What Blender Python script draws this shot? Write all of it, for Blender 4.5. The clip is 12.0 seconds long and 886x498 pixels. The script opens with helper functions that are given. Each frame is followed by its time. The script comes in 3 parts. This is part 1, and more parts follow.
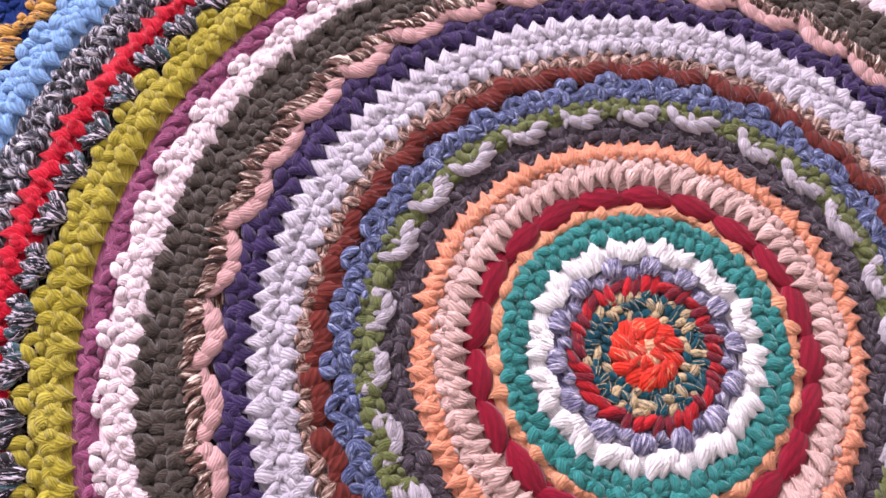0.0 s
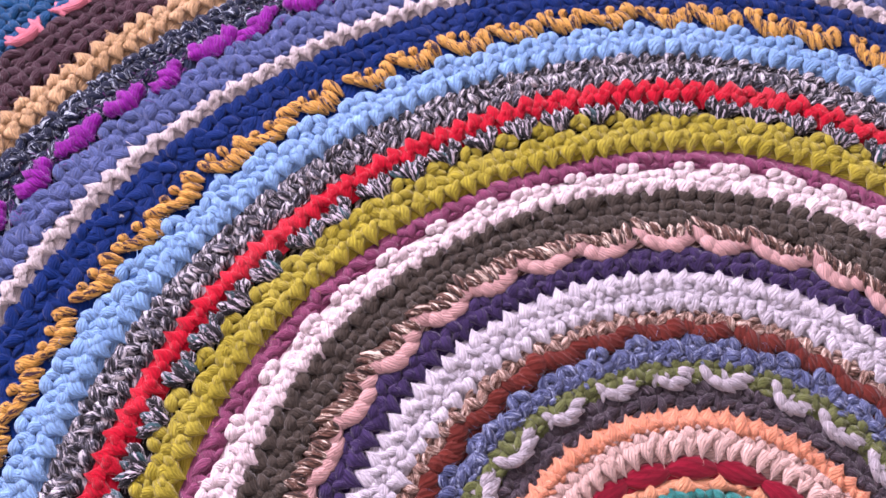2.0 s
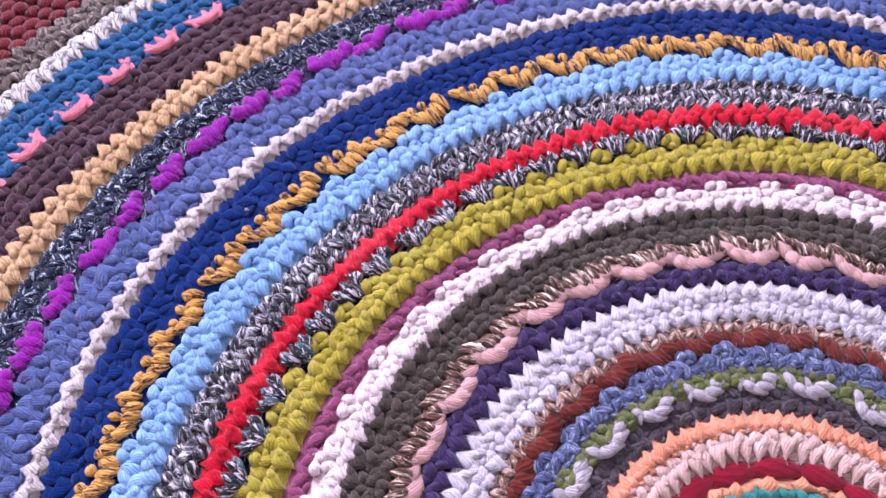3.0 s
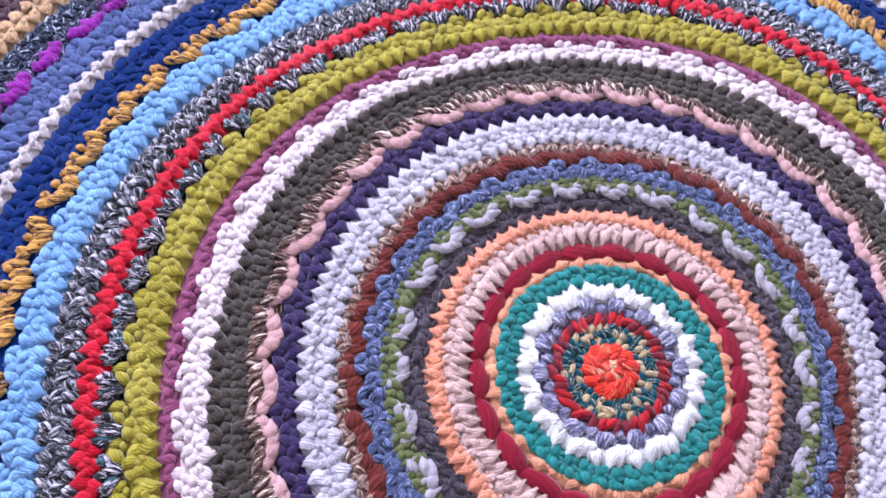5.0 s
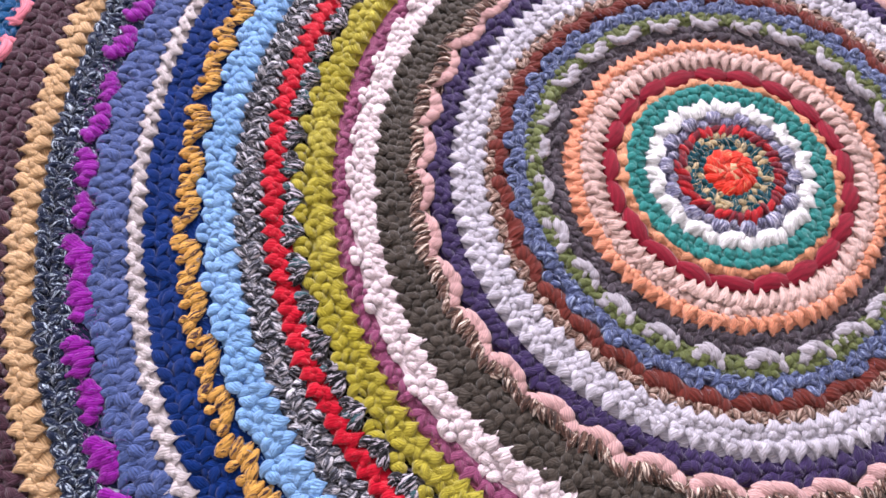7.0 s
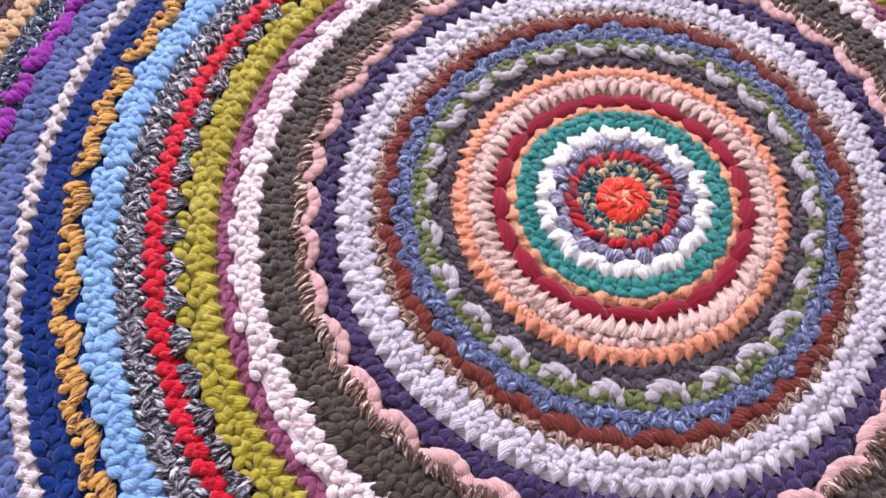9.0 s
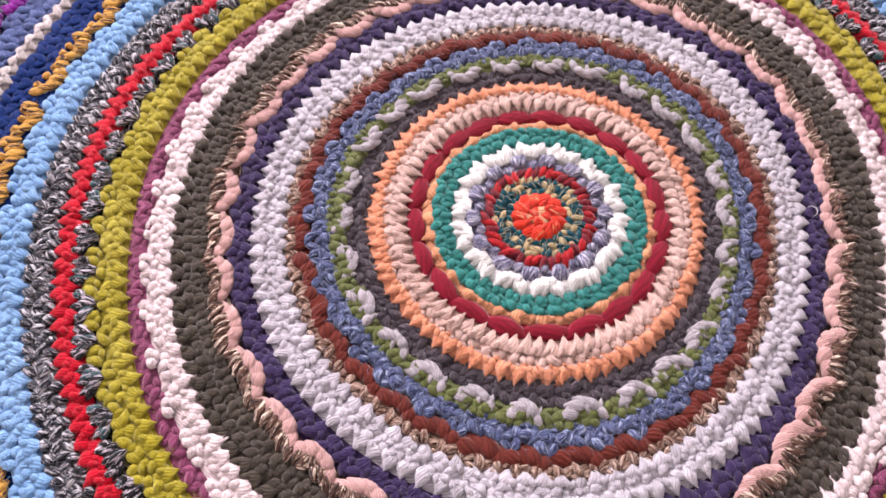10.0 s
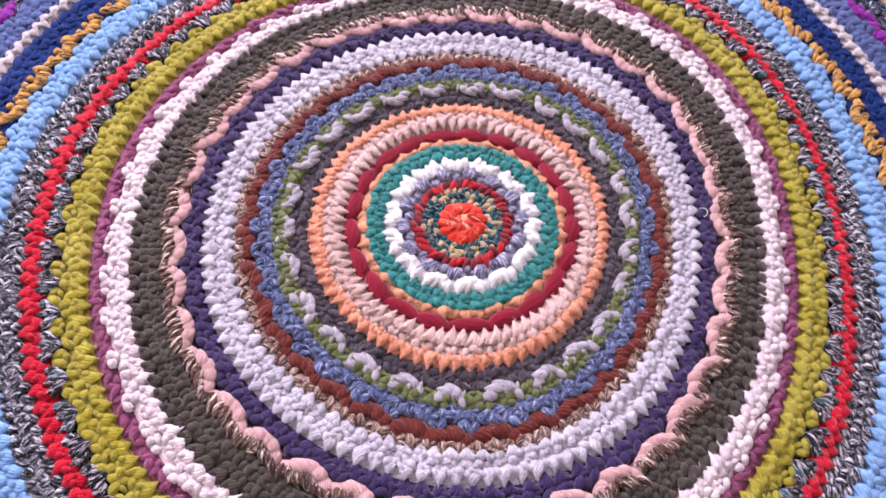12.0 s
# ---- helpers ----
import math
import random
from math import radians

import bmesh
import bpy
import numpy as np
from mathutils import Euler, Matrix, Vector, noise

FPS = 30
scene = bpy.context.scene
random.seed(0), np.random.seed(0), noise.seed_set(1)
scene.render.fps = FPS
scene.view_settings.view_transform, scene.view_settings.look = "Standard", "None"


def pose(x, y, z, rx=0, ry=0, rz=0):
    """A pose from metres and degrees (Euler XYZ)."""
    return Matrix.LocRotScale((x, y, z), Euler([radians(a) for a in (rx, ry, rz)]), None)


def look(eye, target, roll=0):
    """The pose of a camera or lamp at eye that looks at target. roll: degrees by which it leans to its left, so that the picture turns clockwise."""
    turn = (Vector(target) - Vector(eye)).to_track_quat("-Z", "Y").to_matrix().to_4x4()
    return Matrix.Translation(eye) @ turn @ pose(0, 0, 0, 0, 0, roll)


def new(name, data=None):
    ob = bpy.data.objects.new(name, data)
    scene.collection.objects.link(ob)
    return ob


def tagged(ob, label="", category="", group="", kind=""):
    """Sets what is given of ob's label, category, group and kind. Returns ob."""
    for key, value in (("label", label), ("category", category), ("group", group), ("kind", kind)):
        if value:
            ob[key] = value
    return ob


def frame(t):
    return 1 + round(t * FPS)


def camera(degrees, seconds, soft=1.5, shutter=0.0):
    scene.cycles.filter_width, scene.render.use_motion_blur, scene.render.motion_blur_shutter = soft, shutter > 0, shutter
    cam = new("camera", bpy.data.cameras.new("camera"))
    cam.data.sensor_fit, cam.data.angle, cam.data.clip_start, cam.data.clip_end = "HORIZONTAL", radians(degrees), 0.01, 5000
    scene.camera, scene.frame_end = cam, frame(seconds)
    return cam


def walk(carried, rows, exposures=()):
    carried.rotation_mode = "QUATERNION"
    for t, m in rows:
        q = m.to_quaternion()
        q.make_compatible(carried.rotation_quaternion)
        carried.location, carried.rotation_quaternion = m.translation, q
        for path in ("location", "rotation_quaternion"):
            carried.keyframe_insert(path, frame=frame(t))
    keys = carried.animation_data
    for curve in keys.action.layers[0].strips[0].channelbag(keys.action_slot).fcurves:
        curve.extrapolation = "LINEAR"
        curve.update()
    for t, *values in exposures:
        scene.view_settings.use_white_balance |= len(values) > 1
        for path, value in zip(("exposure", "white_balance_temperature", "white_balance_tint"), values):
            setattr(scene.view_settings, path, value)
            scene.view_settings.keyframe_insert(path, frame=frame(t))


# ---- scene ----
cam = camera(57.00, 12.0, soft=1.7)
EXPOSURES = [
    (0.0, -0.15, 6250, 14), (1.0, -0.20, 6400, 20), (1.5, -0.22, 6500, 22), (2.5, -0.15, 5800, 20), (4.5, 0.0, 5500, 10), (5.0, 0.0, 5250, 7), (5.5, 0.02, 5450, 14),
    (6.5, 0.03, 6100, 2), (8.5, 0.07, 5750, 9), (9.5, -0.01, 6330, 3), (10.5, 0.03, 6700, 9), (12.0, 0.05, 5980, 14),
]
PATH = [
    (0, (-0.1360, -0.1268, 0.4972), (-0.1360, 0.0462, 0.0), 9.61),
    (0.5, (-0.1655, -0.1202, 0.4763), (-0.1628, 0.0277, 0.0), 10.54),
    (1, (-0.1849, -0.0748, 0.5109), (-0.1857, 0.0913, 0.0), 8.45),
    (1.5, (-0.1977, -0.0190, 0.5359), (-0.1933, 0.1731, 0.0), 7.86),
    (2, (-0.2006, 0.0221, 0.5492), (-0.1822, 0.2522, 0.0), 8.14),
    (2.5, (-0.2250, 0.0243, 0.5652), (-0.2126, 0.2904, 0.0), 6.14),
    (2.7, (-0.2452, 0.0073, 0.5693), (-0.2539, 0.2710, 0.0), 2.79),
    (4.3, (-0.1874, -0.0975, 0.6092), (-0.1969, 0.1875, 0.0), 8.51),
    (4.5, (-0.1678, -0.1250, 0.6111), (-0.1708, 0.1724, 0.0), 10.73),
    (5, (-0.1420, -0.2327, 0.6127), (-0.1521, 0.0731, 0.0), 11.32),
    (5.5, (-0.1061, -0.3307, 0.6171), (-0.1262, -0.0108, 0.0), 11.44),
    (6, (-0.1041, -0.4051, 0.6208), (-0.1400, -0.0885, 0.0), 10.87),
    (6.5, (-0.1407, -0.4367, 0.6020), (-0.1909, -0.1589, 0.0), 10.10),
    (6.7, (-0.1458, -0.4368, 0.6146), (-0.2047, -0.1611, 0.0), 8.49),
    (8.3, (-0.0788, -0.4195, 0.6040), (-0.1741, -0.1223, 0.0), 0.42),
    (8.5, (-0.0698, -0.4017, 0.6037), (-0.1642, -0.1198, 0.0), -1.25),
    (9, (-0.0540, -0.3863, 0.6076), (-0.1371, -0.0860, 0.0), -0.12),
    (9.5, (-0.0408, -0.3784, 0.6149), (-0.1215, -0.0678, 0.0), -0.95),
    (10, (-0.0099, -0.3615, 0.6093), (-0.0740, -0.0479, 0.0), 0.89),
    (10.5, (0.0042, -0.3582, 0.6144), (-0.0586, -0.0273, 0.0), 0.70),
    (11, (0.0046, -0.3583, 0.6189), (-0.0505, -0.0178, 0.0), 2.16),
    (11.5, (0.0131, -0.3844, 0.6315), (-0.0298, -0.0278, 0.0), 4.71),
    (12, (0.0293, -0.4066, 0.6724), (-0.0137, -0.0306, 0.0), 3.74),
]
walk(cam, [(t, look(eye, target, roll)) for t, eye, target, roll in PATH], EXPOSURES)

# ---- world and light: an unseen plain room, a soft lamp added in an assumed opening ----
FLOOR_Z = -0.010
world = bpy.data.worlds.new("world")
scene.world = world
world.use_nodes = True
nt = world.node_tree
sky = nt.nodes.new("ShaderNodeTexSky")
sky.sky_type, sky.sun_disc = "NISHITA", False
sky.sun_elevation, sky.sun_rotation = radians(40), radians(200)
nt.links.new(sky.outputs[0], nt.nodes["Background"].inputs[0])
nt.nodes["Background"].inputs[1].default_value = 0.10

# added soft lamp, placed for the brightness across the rug; its window is assumed
added_area_light = new("added_area_light", bpy.data.lights.new("added_area_light", "AREA"))
added_area_light.data.shape, added_area_light.data.size, added_area_light.data.size_y = "RECTANGLE", 1.9, 1.5
added_area_light.data.energy, added_area_light.data.color = 262, (1.0, 0.875, 0.955)
added_area_light.matrix_world = look((-1.75, 2.50, 1.55), (-0.60, 0.0, 0.2))


# ---- materials ----
def lin(rgb):
    return tuple((c / 255 / 12.92) if c / 255 <= 0.04045 else ((c / 255 + 0.055) / 1.055) ** 2.4 for c in rgb)


GAIN = 0.86


def yarn(name, main, dark=None, light=None, dark_at=0.40, light_at=0.64, pick=None, share=0.35, strands=14.0, sheen=0.25, rough=0.92, relief=0.7, cut=0.06, plies_=13):
    """Cotton yarn: fibres run along each stitch. dark, light: streaks of other plies; pick, share: whole stitches of another colour."""
    m = bpy.data.materials.new(name)
    m.use_nodes = True
    t = m.node_tree
    N, L = t.nodes.new, t.links.new
    bsdf = t.nodes["Principled BSDF"]
    geo, info, uv = N("ShaderNodeNewGeometry"), N("ShaderNodeObjectInfo"), N("ShaderNodeUVMap")

    def math_(op, a, b=None):
        n = N("ShaderNodeMath")
        n.operation = op
        for k, v in enumerate((a, b)):
            if v is None:
                continue
            if isinstance(v, (int, float)):
                n.inputs[k].default_value = v
            else:
                L(v, n.inputs[k])
        return n.outputs[0]

    rnd = math_("FRACT", math_("ADD", geo.outputs["Random Per Island"], math_("MULTIPLY", info.outputs["Random"], 5.3)))
    sep = N("ShaderNodeSeparateXYZ")
    L(uv.outputs[0], sep.inputs[0])
    comb = N("ShaderNodeCombineXYZ")
    twist = math_("ADD", sep.outputs[1], math_("MULTIPLY", sep.outputs[0], 0.22))
    L(math_("ADD", math_("MULTIPLY", sep.outputs[0], 1.1), math_("MULTIPLY", rnd, 37.0)), comb.inputs[0])
    L(math_("MULTIPLY", twist, strands), comb.inputs[1])
    L(math_("MULTIPLY", rnd, 91.0), comb.inputs[2])
    fib = N("ShaderNodeTexNoise")
    fib.inputs["Scale"].default_value, fib.inputs["Detail"].default_value, fib.inputs["Roughness"].default_value = 1.0, 3.0, 0.65
    L(comb.outputs[0], fib.inputs["Vector"])
    f = fib.outputs["Fac"]
    fine_at = N("ShaderNodeCombineXYZ")
    L(math_("ADD", math_("MULTIPLY", sep.outputs[0], 1.2), math_("MULTIPLY", rnd, 53.0)), fine_at.inputs[0])
    L(math_("MULTIPLY", twist, 40.0), fine_at.inputs[1])
    fine = N("ShaderNodeTexNoise")
    fine.inputs["Scale"].default_value, fine.inputs["Detail"].default_value = 1.0, 2.0
    L(fine_at.outputs[0], fine.inputs["Vector"])
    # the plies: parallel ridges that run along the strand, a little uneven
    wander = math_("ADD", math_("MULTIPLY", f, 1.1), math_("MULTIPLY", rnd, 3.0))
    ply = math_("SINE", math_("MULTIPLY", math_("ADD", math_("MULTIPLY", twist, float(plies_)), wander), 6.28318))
    base = lin(main)

    def colour(c):
        n = N("ShaderNodeRGB")
        n.outputs[0].default_value = (*[v * GAIN for v in c], 1)
        return n.outputs[0]

    def mix(fac, a, b, kind="MIX"):
        n = N("ShaderNodeMix")
        n.data_type, n.blend_type = "RGBA", kind
        for sock, v in ((n.inputs[0], fac), (n.inputs[6], a), (n.inputs[7], b)):
            if isinstance(v, (int, float)):
                sock.default_value = v
            else:
                L(v, sock)
        return n.outputs[2]

    def ramp(v, lo, hi, a=0.0, b=1.0):
        n = N("ShaderNodeMapRange")
        n.inputs[1].default_value, n.inputs[2].default_value, n.inputs[3].default_value, n.inputs[4].default_value = lo, hi, a, b
        L(v, n.inputs[0])
        return n.outputs[0]

    col = colour(base)
    if pick:
        col = mix(ramp(math_("FRACT", math_("MULTIPLY", rnd, 7.77)), share, share + 0.001, 1.0, 0.0), col, colour(lin(pick)))
    if dark:
        col = mix(ramp(f, dark_at - cut, dark_at, 1.0, 0.0), col, colour(lin(dark)))
    if light:
        col = mix(ramp(f, light_at, light_at + cut, 0.0, 1.0), col, colour(lin(light)))
    # tone of single fibres, of whole stitches, and a slow drift of the dye; crease shade between the plies is painted
    # in too
    hsv = N("ShaderNodeHueSaturation")
    slow = N("ShaderNodeTexNoise")
    slow.inputs["Scale"].default_value, slow.inputs["Detail"].default_value = 14.0, 2.0
    tc = N("ShaderNodeTexCoord")
    L(tc.outputs["Object"], slow.inputs["Vector"])
    # ply term darkens the colour in the grooves, as crease shade would
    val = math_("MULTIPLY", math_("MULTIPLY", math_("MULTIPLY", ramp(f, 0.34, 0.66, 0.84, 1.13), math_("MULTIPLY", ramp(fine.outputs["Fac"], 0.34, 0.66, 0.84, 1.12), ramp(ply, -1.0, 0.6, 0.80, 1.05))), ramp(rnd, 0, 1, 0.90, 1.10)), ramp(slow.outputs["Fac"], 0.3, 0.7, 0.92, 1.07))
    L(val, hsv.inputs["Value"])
    L(ramp(slow.outputs["Fac"], 0.3, 0.7, 1.04, 0.97), hsv.inputs["Saturation"])
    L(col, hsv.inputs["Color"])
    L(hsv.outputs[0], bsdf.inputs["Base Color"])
    bsdf.inputs["Roughness"].default_value = rough
    bsdf.inputs["Specular IOR Level"].default_value = 0.16
    bsdf.inputs["Sheen Weight"].default_value, bsdf.inputs["Sheen Roughness"].default_value = sheen, 0.5
    fuzz = N("ShaderNodeTexNoise")
    fuzz.inputs["Scale"].default_value, fuzz.inputs["Detail"].default_value = 700.0, 2.0
    L(tc.outputs["Object"], fuzz.inputs["Vector"])
    bump = N("ShaderNodeBump")
    bump.inputs["Strength"].default_value, bump.inputs["Distance"].default_value = relief, 0.0018
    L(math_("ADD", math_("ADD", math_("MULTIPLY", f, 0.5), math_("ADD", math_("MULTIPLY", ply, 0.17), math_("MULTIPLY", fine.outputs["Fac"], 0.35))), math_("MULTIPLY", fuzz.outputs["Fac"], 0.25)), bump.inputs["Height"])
    L(bump.outputs[0], bsdf.inputs["Normal"])
    return m


def plain(name, rgb, scale=6.0, rough=0.7):
    m = bpy.data.materials.new(name)
    m.use_nodes = True
    t = m.node_tree
    bsdf = t.nodes["Principled BSDF"]
    noise_, ramp_, tc = t.nodes.new("ShaderNodeTexNoise"), t.nodes.new("ShaderNodeValToRGB"), t.nodes.new("ShaderNodeTexCoord")
    noise_.inputs["Scale"].default_value, noise_.inputs["Detail"].default_value = scale, 6.0
    ramp_.color_ramp.elements[0].color = (*[v * 0.93 for v in rgb], 1)
    ramp_.color_ramp.elements[1].color = (*rgb, 1)
    t.links.new(tc.outputs["Object"], noise_.inputs["Vector"])
    t.links.new(noise_.outputs["Fac"], ramp_.inputs[0])
    t.links.new(ramp_.outputs[0], bsdf.inputs["Base Color"])
    bsdf.inputs["Roughness"].default_value = rough
    return m


Y = {
    "scarlet": yarn("scarlet_yarn", (240, 66, 50), light=(250, 150, 110), light_at=0.60, cut=0.03, strands=8, pick=(250, 214, 170), share=0.12),
    "teal_tan": yarn("dark_teal_and_tan_yarn", (0, 84, 100), pick=(228, 204, 158), share=0.40, strands=8, dark=(0, 50, 62), dark_at=0.40),
    "red_wine": yarn("red_and_wine_yarn", (205, 38, 48), dark=(150, 30, 45), dark_at=0.42, pick=(128, 38, 54), share=0.38, strands=8, light=(230, 110, 100), light_at=0.66),
    "grey_blue": yarn("grey_blue_heather_yarn", (152, 152, 184), dark=(96, 92, 128), dark_at=0.46, light=(218, 216, 234), light_at=0.545, strands=11, cut=0.03),
    "white": yarn("white_yarn", (255, 254, 255), relief=0.5),
    "teal": yarn("teal_yarn", (62, 152, 147)),
    "salmon": yarn("salmon_yarn", (242, 172, 132)),
    "wine": yarn("wine_red_yarn", (146, 24, 50), relief=0.3, plies_=9),
    "blush": yarn("blush_beige_yarn", (240, 205, 196)),
    "orange": yarn("orange_yarn", (255, 174, 138)),
    "charcoal": yarn("charcoal_heather_yarn", (82, 72, 82), dark=(50, 45, 54), dark_at=0.44, light=(126, 118, 128), light_at=0.58, strands=18),
    "silver": yarn("silver_grey_yarn", (202, 196, 206)),
    "moss": yarn("moss_green_yarn", (114, 124, 72)),
    "denim": yarn("denim_blue_heather_yarn", (104, 116, 160), dark=(56, 64, 104), dark_at=0.46, light=(170, 184, 216), light_at=0.575, strands=10, cut=0.03),
    "rust": yarn("rust_brown_yarn", (112, 46, 38), strands=10.0, relief=0.7, plies_=9),
    "oatmeal": yarn("oatmeal_heather_yarn", (168, 136, 122), dark=(98, 64, 50), dark_at=0.47, light=(228, 206, 192), light_at=0.555, strands=10, cut=0.03),
    "lilac": yarn("pale_lilac_grey_yarn", (222, 217, 230)),
    "aubergine": yarn("aubergine_purple_yarn", (64, 48, 96)),
    "dusty": yarn("dusty_pink_yarn", (228, 184, 182), plies_=18, relief=0.6),
    "cocoa": yarn("cocoa_and_cream_yarn", (122, 90, 78), dark=(58, 42, 38), dark_at=0.46, light=(250, 232, 216), light_at=0.56, strands=8, cut=0.03),
    "umber": yarn("dark_umber_yarn", (80, 72, 64)),
    "shell_pink": yarn("shell_pink_yarn", (255, 238, 243), relief=0.7),
    "mauve": yarn("mauve_yarn", (158, 82, 122)),
    "mustard": yarn("olive_mustard_yarn", (188, 176, 60)),
    "black_mix": yarn("black_and_silver_yarn", (30, 30, 36), light=(226, 216, 230), light_at=0.535, pick=(66, 104, 112), share=0.15, strands=9, cut=0.03),
    "red": yarn("bright_red_yarn", (214, 12, 48), relief=0.6),
    "pepper": yarn("pepper_grey_heather_yarn", (92, 94, 108), dark=(28, 28, 34), dark_at=0.48, light=(222, 220, 228), light_at=0.535, strands=9, cut=0.03),
    "sky": yarn("sky_blue_yarn", (148, 194, 246)),
    "ochre": yarn("ochre_yarn", (232, 178, 92), dark=(78, 54, 64), dark_at=0.455, strands=9, cut=0.02),
    "navy": yarn("navy_blue_yarn", (10, 48, 120), relief=0.6, sheen=0.1),
    "ivory": yarn("ivory_grey_yarn", (228, 218, 220)),
    "slate": yarn("slate_blue_yarn", (92, 110, 168)),
    "violet": yarn("violet_yarn", (152, 28, 166)),
    "ink": yarn("ink_navy_heather_yarn", (26, 40, 72), light=(206, 222, 238), light_at=0.575, strands=9, cut=0.03),
    "camel": yarn("camel_yarn", (222, 184, 138)),
    "plum": yarn("dark_plum_yarn", (76, 46, 60)),
    "candy": yarn("candy_pink_yarn", (252, 150, 170)),
    "petrol": yarn("petrol_blue_yarn", (0, 86, 142)),
    "frost": yarn("white_and_grey_yarn", (226, 224, 226), dark=(110, 102, 102), dark_at=0.46, strands=16, cut=0.03),
    "taupe": yarn("taupe_heather_yarn", (112, 100, 94), dark=(62, 52, 48), dark_at=0.45, light=(178, 168, 160), light_at=0.57, strands=16, cut=0.03),
    "garnet": yarn("garnet_red_yarn", (108, 10, 28)),
}
WALL = plain("wall_paint", (0.66, 0.65, 0.635))
BOARD = plain("floor_laminate", (0.42, 0.33, 0.25), 12.0, 0.5)


# ---- the room round the rug: walls and ceiling added out of view to bounce light ----
def box_bm(bm, x0, x1, y0, y1, z0, z1):
    v = [bm.verts.new((x, y, z)) for x in (x0, x1) for y in (y0, y1) for z in (z0, z1)]
    for q in ((0, 1, 3, 2), (4, 6, 7, 5), (0, 4, 5, 1), (2, 3, 7, 6), (0, 2, 6, 4), (1, 5, 7, 3)):
        bm.faces.new([v[k] for k in q])


def boxes(name, parts, material, label, category):
    bm = bmesh.new()
    for p in parts:
        box_bm(bm, *p)
    bmesh.ops.recalc_face_normals(bm, faces=bm.faces)
    me = bpy.data.meshes.new(name)
    bm.to_mesh(me)
    bm.free()
    me.materials.append(material)
    return tagged(new(name, me), label, category, kind="structure")


X0, X1, Y0, Y1, Z1 = -3.2, 2.3, -2.6, 2.42, 2.5
boxes("floor", [(X0 - 0.2, X1 + 0.2, Y0 - 0.2, Y1 + 0.2, FLOOR_Z - 0.1, FLOOR_Z)], BOARD, "plain brown floor under the crochet rug", "floor")
boxes("ceiling", [(X0 - 0.2, X1 + 0.2, Y0 - 0.2, Y1 + 0.2, Z1, Z1 + 0.1)], WALL, "assumed white painted ceiling, out of view", "ceiling")
boxes("wall_south", [(X0, X1, Y0 - 0.2, Y0, FLOOR_Z, Z1)], WALL, "assumed off-white painted wall, out of view", "wall")
boxes("wall_west", [(X0 - 0.2, X0, Y0 - 0.2, Y1 + 0.2, FLOOR_Z, Z1)], WALL, "assumed off-white painted wall, out of view", "wall")
boxes("wall_east", [(X1, X1 + 0.2, Y0 - 0.2, Y1 + 0.2, FLOOR_Z, Z1)], WALL, "assumed off-white painted wall, out of view", "wall")
# the opening is assumed, made for the added lamp to stand in
boxes("wall_north", [(X0, -2.73, Y1, Y1 + 0.2, FLOOR_Z, Z1), (-0.77, X1, Y1, Y1 + 0.2, FLOOR_Z, Z1),
                     (-2.73, -0.77, Y1, Y1 + 0.2, FLOOR_Z, 0.75), (-2.73, -0.77, Y1, Y1 + 0.2, 2.35, Z1)], WALL, "assumed off-white wall, out of view, with an opening for the added lamp", "wall")

# ---- the crochet rug ----
rng = random.Random(7)
# how far the rounds lie out of true: cosine and sine of one to four times the direction, at five radii
LIE_AT = (0.10, 0.20, 0.27, 0.34, 0.42, 0.52)
LIE = np.array([
    [0.0] * 8,
    [-0.0039, -0.0016, -0.0042, 0.0007, -0.0031, 0.0007, -0.0002, 0.0006],
    [-0.0059, -0.0001, -0.0065, 0.0006, -0.0044, 0.0003, -0.0029, -0.0006],
    [-0.0064, -0.0019, -0.0085, 0.0039, -0.0065, 0.0013, -0.0022, -0.0023],
    [-0.0126, 0.0007, -0.0121, 0.0035, -0.0072, 0.0, 0.0003, -0.0024],
    [-0.0138, 0.0035, -0.0123, 0.0042, -0.0049, 0.0012, 0.0008, -0.0050],
])
EASE_AT = (0.22, 0.2435, 0.2825, 0.3105, 0.334, 0.3475, 0.389, 0.4045, 0.430, 0.455, 0.5025, 0.5205, 0.541, 0.5845, 0.607, 0.70)
EASE = (0.0, 0.0, -0.0026, -0.0011, -0.0019, -0.0040, -0.0043, -0.0029, -0.0042, -0.0013, -0.0001, -0.0040, 0.0009, 0.0040, 0.0038, 0.0040)


def bulge(r, a):
    """How far a round of radius r lies out of true in the direction a; numbers or arrays."""
    r, a = np.broadcast_arrays(np.asarray(r, float), np.asarray(a, float))
    out = np.interp(r, EASE_AT, EASE)
    for k in range(4):
        out = out + np.interp(r, LIE_AT, LIE[:, 2 * k]) * np.cos((k + 1) * a) + np.interp(r, LIE_AT, LIE[:, 2 * k + 1]) * np.sin((k + 1) * a)
    return out


TIP = np.array([0.70, 1.0, 0.90, 0.62, 0.31, 0.02])  # blunt root, sharp point
ROUND = np.array([0.22, 0.80, 1.0, 0.96, 0.62, 0.06])  # leaf, pointed at both ends
PUFF = np.array([0.25, 0.84, 1.0, 1.0, 0.80, 0.22])
FAN = np.array([0.36, 0.66, 0.92, 1.0, 0.80, 0.20])  # narrow root, broad rounded head
PENT = np.array([0.62, 1.0, 0.95, 0.60, 0.29, 0.04])  # narrow root, broad body, sharp point
SEG = 8
PHI = -math.pi / 2 + 2 * math.pi * np.arange(SEG + 1) / SEG


